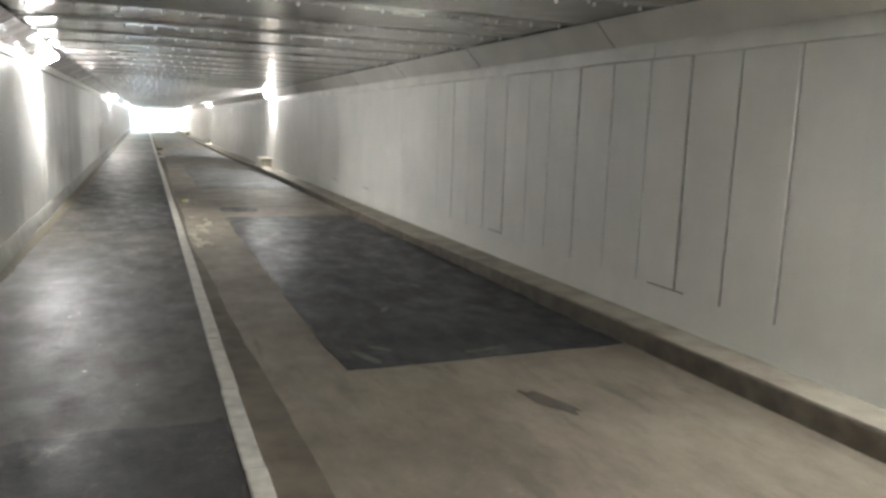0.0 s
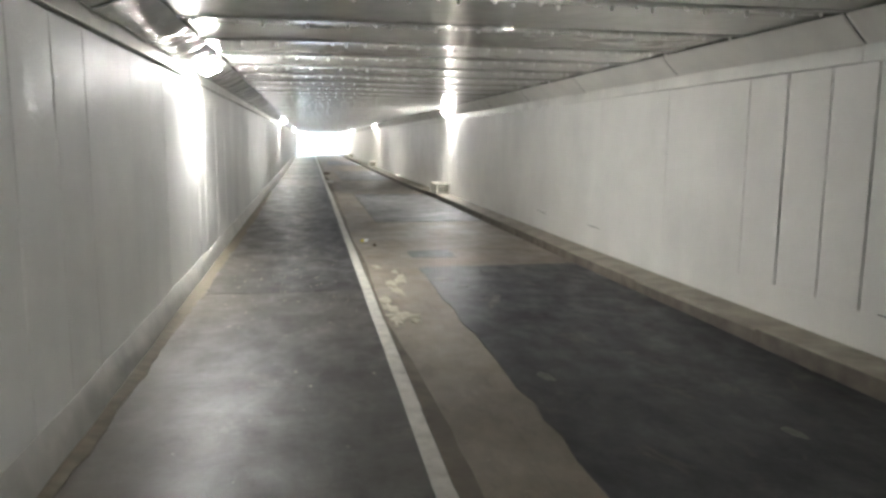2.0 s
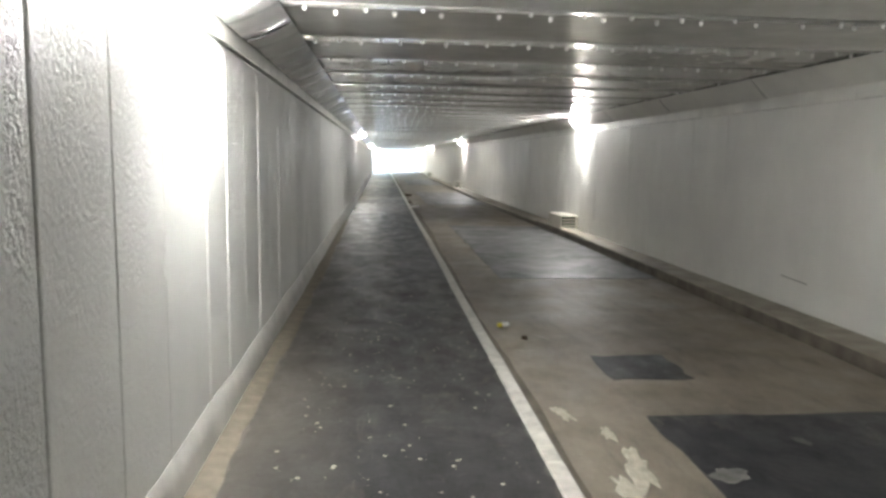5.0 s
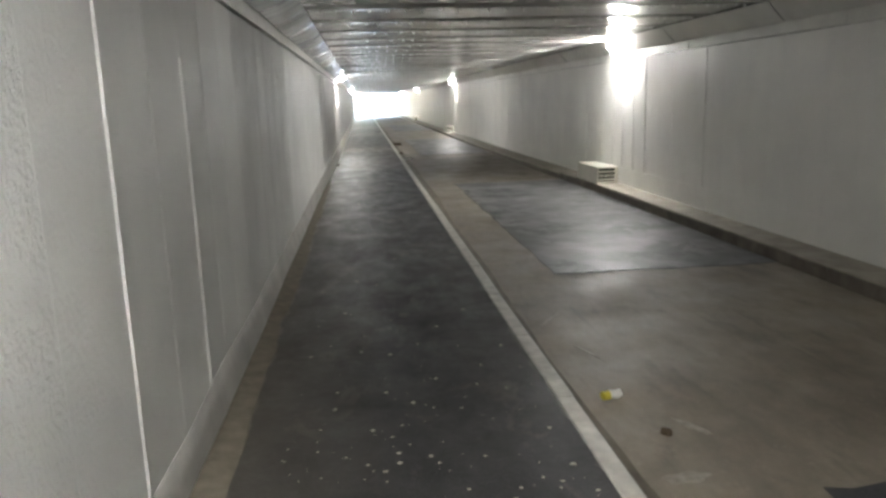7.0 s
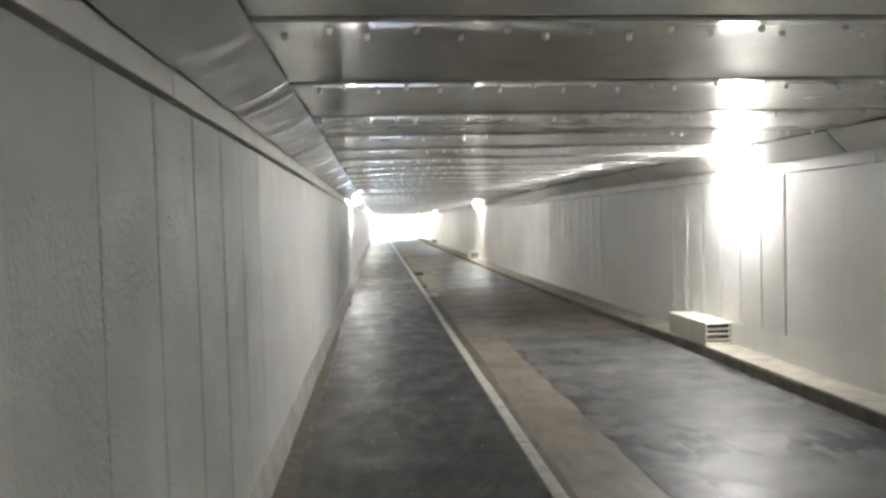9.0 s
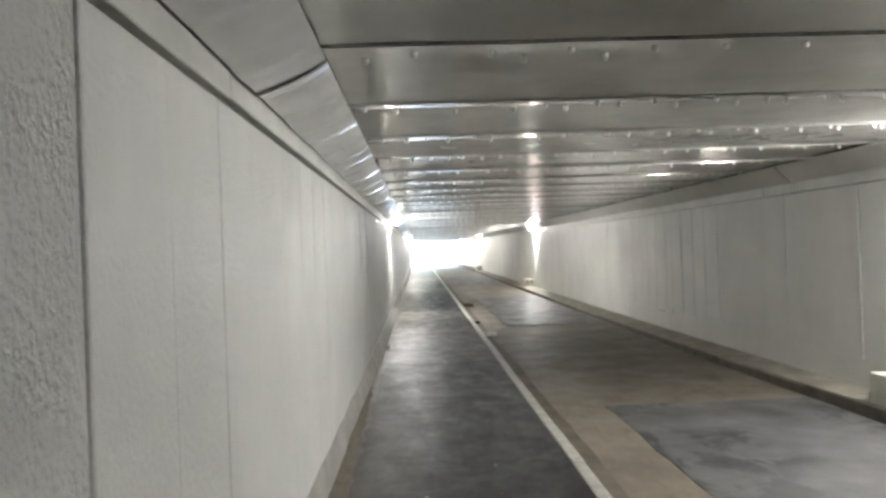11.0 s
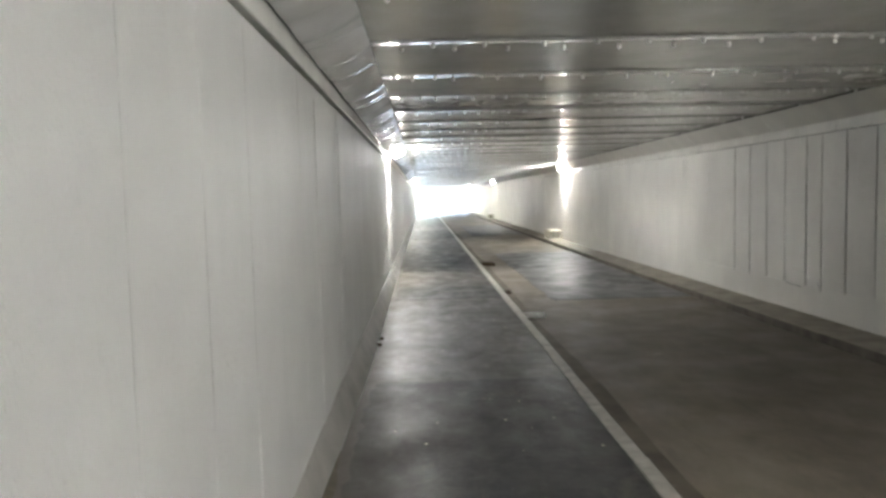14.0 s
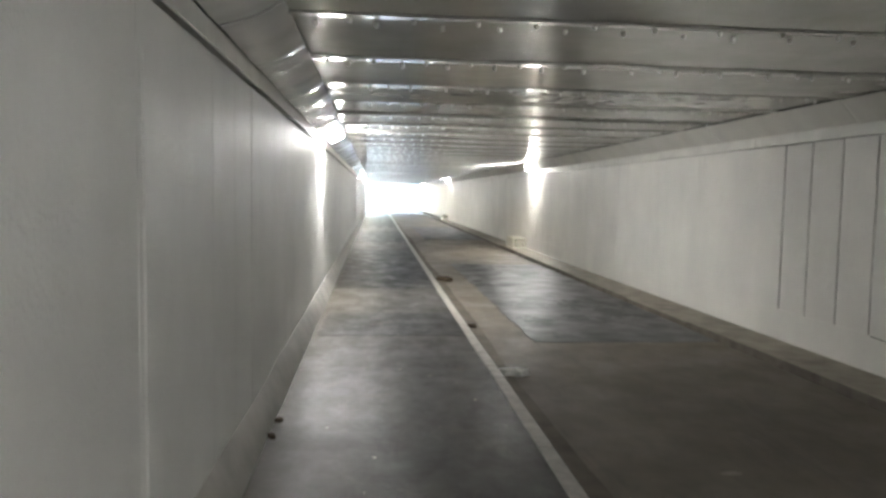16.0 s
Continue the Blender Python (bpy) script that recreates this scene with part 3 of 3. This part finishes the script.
# ---- litter and loose rubble ----
def flake(name, x, y, z, rx, ry, rot, h, mat, seed, label, category, group=""):
    """A broken flat chip with an uneven outline and a crowned top."""
    r = random.Random(seed)
    bm = bmesh.new()
    n = 19
    if h < 0.005:
        n, p, q = 28, r.uniform(0, 6), r.uniform(0, 6)
        rad = [0.85 + 0.14 * math.sin(12.566 * i / n + p) + 0.1 * math.sin(31.4 * i / n + q) + r.uniform(-0.06, 0.06) for i in range(n)]
    else:
        rad = [r.uniform(0.45, 1.2) for _ in range(n)]
    low = [bm.verts.new((rx * rad[i] * math.cos(6.283 * i / n), ry * rad[i] * math.sin(6.283 * i / n), -0.004)) for i in range(n)]
    mid = [bm.verts.new((v.co.x * 0.9, v.co.y * 0.9, h * r.uniform(0.5, 1.0))) for v in low]
    top = bm.verts.new((0, 0, h))
    for i in range(n):
        j = (i + 1) % n
        bm.faces.new((low[i], low[j], mid[j], mid[i]))
        bm.faces.new((mid[i], mid[j], top))
    ob = tagged(new(name, mesh_from(bm, name, mat)), label, category, group)
    ob.matrix_basis = pose(x, y, z, 0, 0, rot)
    return ob


ZR = Z_ROAD + 0.001
RUBBLE = [(0.60, 11.78, 0.05, 0.13, 20), (0.77, 11.45, 0.04, 0.12, 5), (0.78, 11.0, 0.075, 0.33, -8), (0.66, 10.75, 0.06, 0.22, 10), (0.67, 10.35, 0.05, 0.28, 12),
          (0.50, 9.95, 0.06, 0.16, 0), (0.53, 9.6, 0.07, 0.2, 15), (0.60, 9.3, 0.13, 0.16, 30), (0.52, 9.15, 0.05, 0.22, 3), (0.68, 9.1, 0.06, 0.08, 0)]
for i, (x, y, a, b, q) in enumerate(RUBBLE):
    flake("plaster_chip", x, y, ZR, a, b, q, 0.012, M_PLASTER, 100 + i, "crumbled cream plaster lying in the gutter", "rubble", "plaster crumbs")
flake("smear", 1.53, 9.75, Z_ROAD + 0.006, 0.055, 0.36, -24, 0.003, M_PLASTER2, 130, "pale dried smear on the asphalt patch", "smear")
for i, (x, y, a, b, q) in enumerate(((1.27, 4.42, 0.05, 0.16, 20), (1.4, 4.6, 0.03, 0.1, 40), (2.1, 4.38, 0.18, 0.03, 10), (1.75, 5.6, 0.03, 0.14, -30), (2.3, 6.4, 0.05, 0.09, 10), (1.3, 7.5, 0.05, 0.12, 5), (1.2, 10.9, 0.12, 0.1, 0), (1.4, 10.5, 0.1, 0.05, 15), (1.8, 11.3, 0.04, 0.07, 30))):
    flake("smear", x, y, Z_ROAD + 0.006, a, b, q, 0.003, M_PLASTER2, 170 + i, "pale dried smear on the asphalt patch", "smear", "dried smears")
for i, (x, y, a, b, q) in enumerate(((0.65, 15.43) + (0.012, 0.2, -35), (0.7, 14.72) + (0.012, 0.16, 20), (0.65, 13.22) + (0.11, 0.06, 10), (0.87, 13.66) + (0.03, 0.13, 25), (1.31, 27.66) + (0.09, 0.03, 0))):
    flake("smear", x, y, ZR, a, b, q, 0.002, M_SMEAR, 190 + i, "pale dusty smear on the concrete carriageway", "smear", "dusty smears")
flake("tar_mark", 2.03, 3.40, ZR, 0.07, 0.30, 18, 0.003, M_TAR, 131, "dark tar mark on the concrete carriageway", "stain")
flake("concrete_lump", 0.53, 29.87, ZR, 0.13, 0.07, 8, 0.06, M_WHITE, 140, "white broken slab lying against the kerb", "rubble")
flake("rag", 0.57, 36.5, ZR, 0.13, 0.2, 30, 0.08, M_LEAF, 141, "dark crumpled rag beside the kerb", "rag")
flake("rag", 0.46, 32.0, ZR, 0.05, 0.07, 0, 0.05, M_LEAF, 142, "small dark crumpled scrap beside the kerb", "rag")
for i, (x, y) in enumerate(((-1.235, 28.58), (-1.24, 28.27))):
    flake("dead_leaf", x, y, 0.004, 0.025, 0.05, 40 * i, 0.018, M_LEAF, 150 + i, "curled brown leaf at the wall foot", "leaf", "dead leaves")
flake("stone", 0.72, 13.6, ZR, 0.025, 0.03, 0, 0.03, M_LEAF, 160, "small dark stone on the carriageway", "stone")


def crushed_can():
    """A dented can lying on its side along x, on z = 0."""
    root = tagged(new("drink_can"), "crushed white and yellow drink can on the carriageway", "can")
    for name, x0, x1, mat in (("body", -0.02, 0.065, M_WHITE), ("label_band", -0.065, -0.02, M_YELLOW)):
        bm = bmesh.new()
        rings = []
        for i in range(5):
            x = x0 + (x1 - x0) * i / 4
            q = 0.033 * (0.86 if abs(x) > 0.06 else 1.0)
            rings.append([bm.verts.new((x, q * math.cos(a * 0.5236), 0.03 + q * 0.8 * math.sin(a * 0.5236) + 0.004 * math.sin(x * 90 + a))) for a in range(12)])
        for a, b in zip(rings, rings[1:]):
            for k in range(12):
                bm.faces.new((a[k], a[(k + 1) % 12], b[(k + 1) % 12], b[k])).smooth = True
        bm.faces.new(rings[0][::-1]), bm.faces.new(rings[-1])
        bmesh.ops.recalc_face_normals(bm, faces=bm.faces[:])
        part(name, bm, mat, root)
    return root


crushed_can().matrix_basis = pose(0.61, 14.03, Z_ROAD + 0.001, 0, 0, 15) @ Matrix.Scale(0.8, 4)


def specks():
    """Pale crumbs strewn over the footway."""
    r = random.Random(5)
    verts, faces = [], []
    spots = [(r.uniform(-1.0, 0.25), r.choice((r.gauss(10.2, 1.0), r.gauss(13.2, 0.9), r.uniform(2, 30)))) for _ in range(520)]
    for x, y in spots:
        q, k, a0 = r.choice((0.003, 0.004, 0.005, 0.007, 0.010, 0.014)), len(verts), r.random() * 6
        for i in range(6):
            a = a0 + i * 1.047
            verts.append((x + q * r.uniform(0.6, 1.2) * math.cos(a), y + q * r.uniform(0.6, 1.2) * math.sin(a), 0.005))
        verts.append((x, y, 0.005 + q * 0.4))
        faces += [(k + i, k + (i + 1) % 6, k + 6) for i in range(6)]
    me = bpy.data.meshes.new("specks")
    me.from_pydata(verts, [], faces)
    me.materials.append(M_PLASTER)
    return tagged(new("specks", me), "pale plaster crumbs strewn over the footway", "crumbs", kind="stuff")


specks()

# scrapes on the far wall
for y, z, L, q in ((14.23, 0.37, 0.45, 2), (12.05, 0.385, 0.4, 1), (29.35, 0.345, 0.35, 3), (7.03, 0.378, 0.3, 0), (4.2, 0.37, 0.4, 0), (28.8, 0.38, 0.1, 60)):
    ob = part("scrape", box(bmesh.new(), -0.002, 0.004, -L / 2, L / 2, -0.005, 0.005, 0, 0.0015), M_JOINT, wall_r, "dark scrape in the paint")
    ob.matrix_basis = pose(X_WALL_R - 0.003, y, z, q, 0, 0)

# shiny runs of thick paint on the far wall
for y, z0, z1 in ((11.91, 1.58, 1.98), (32.74, 1.73, 1.95), (32.86, 1.65, 1.93), (23.32, 0.4, 0.99), (23.67, 0.4, 1.32)):
    bm = bmesh.new()
    box(bm, -0.006, 0.004, -0.012, 0.012, z0, z1, 0, 0.005)
    part("paint_run", bm, M_BAND, wall_r, "glossy raised run of paint").matrix_basis = pose(X_WALL_R - 0.001, y, 0)

# ridges of filler over some plank joints of the footway wall
for y, w, z1 in ((11.4, 0.03, 2.0), (11.89, 0.026, 2.02), (12.96, 0.014, 1.9), (13.98, 0.012, 1.7), (25.2, 0.02, 1.98), (26.3, 0.014, 1.9)):
    bm = bmesh.new()
    rows = []
    r = random.Random(int(y * 100))
    for i in range(31):
        z, d, e = 0.16 + (z1 - 0.16) * i / 30, r.uniform(-0.003, 0.003), r.uniform(0.8, 1.15)
        rows.append([bm.verts.new((X_WALL_L + a, y + d + b * w * e, z)) for a, b in ((-0.004, -0.55), (0.007, -0.3), (0.009, 0.2), (-0.004, 0.55))])
    for a, b in zip(rows, rows[1:]):
        for q in range(3):
            bm.faces.new((a[q], a[q + 1], b[q + 1], b[q])).smooth = True
    bmesh.ops.recalc_face_normals(bm, faces=bm.faces[:])
    part("filler_ridge", bm, M_WALL_L, wall_l, "painted ridge of joint filler")
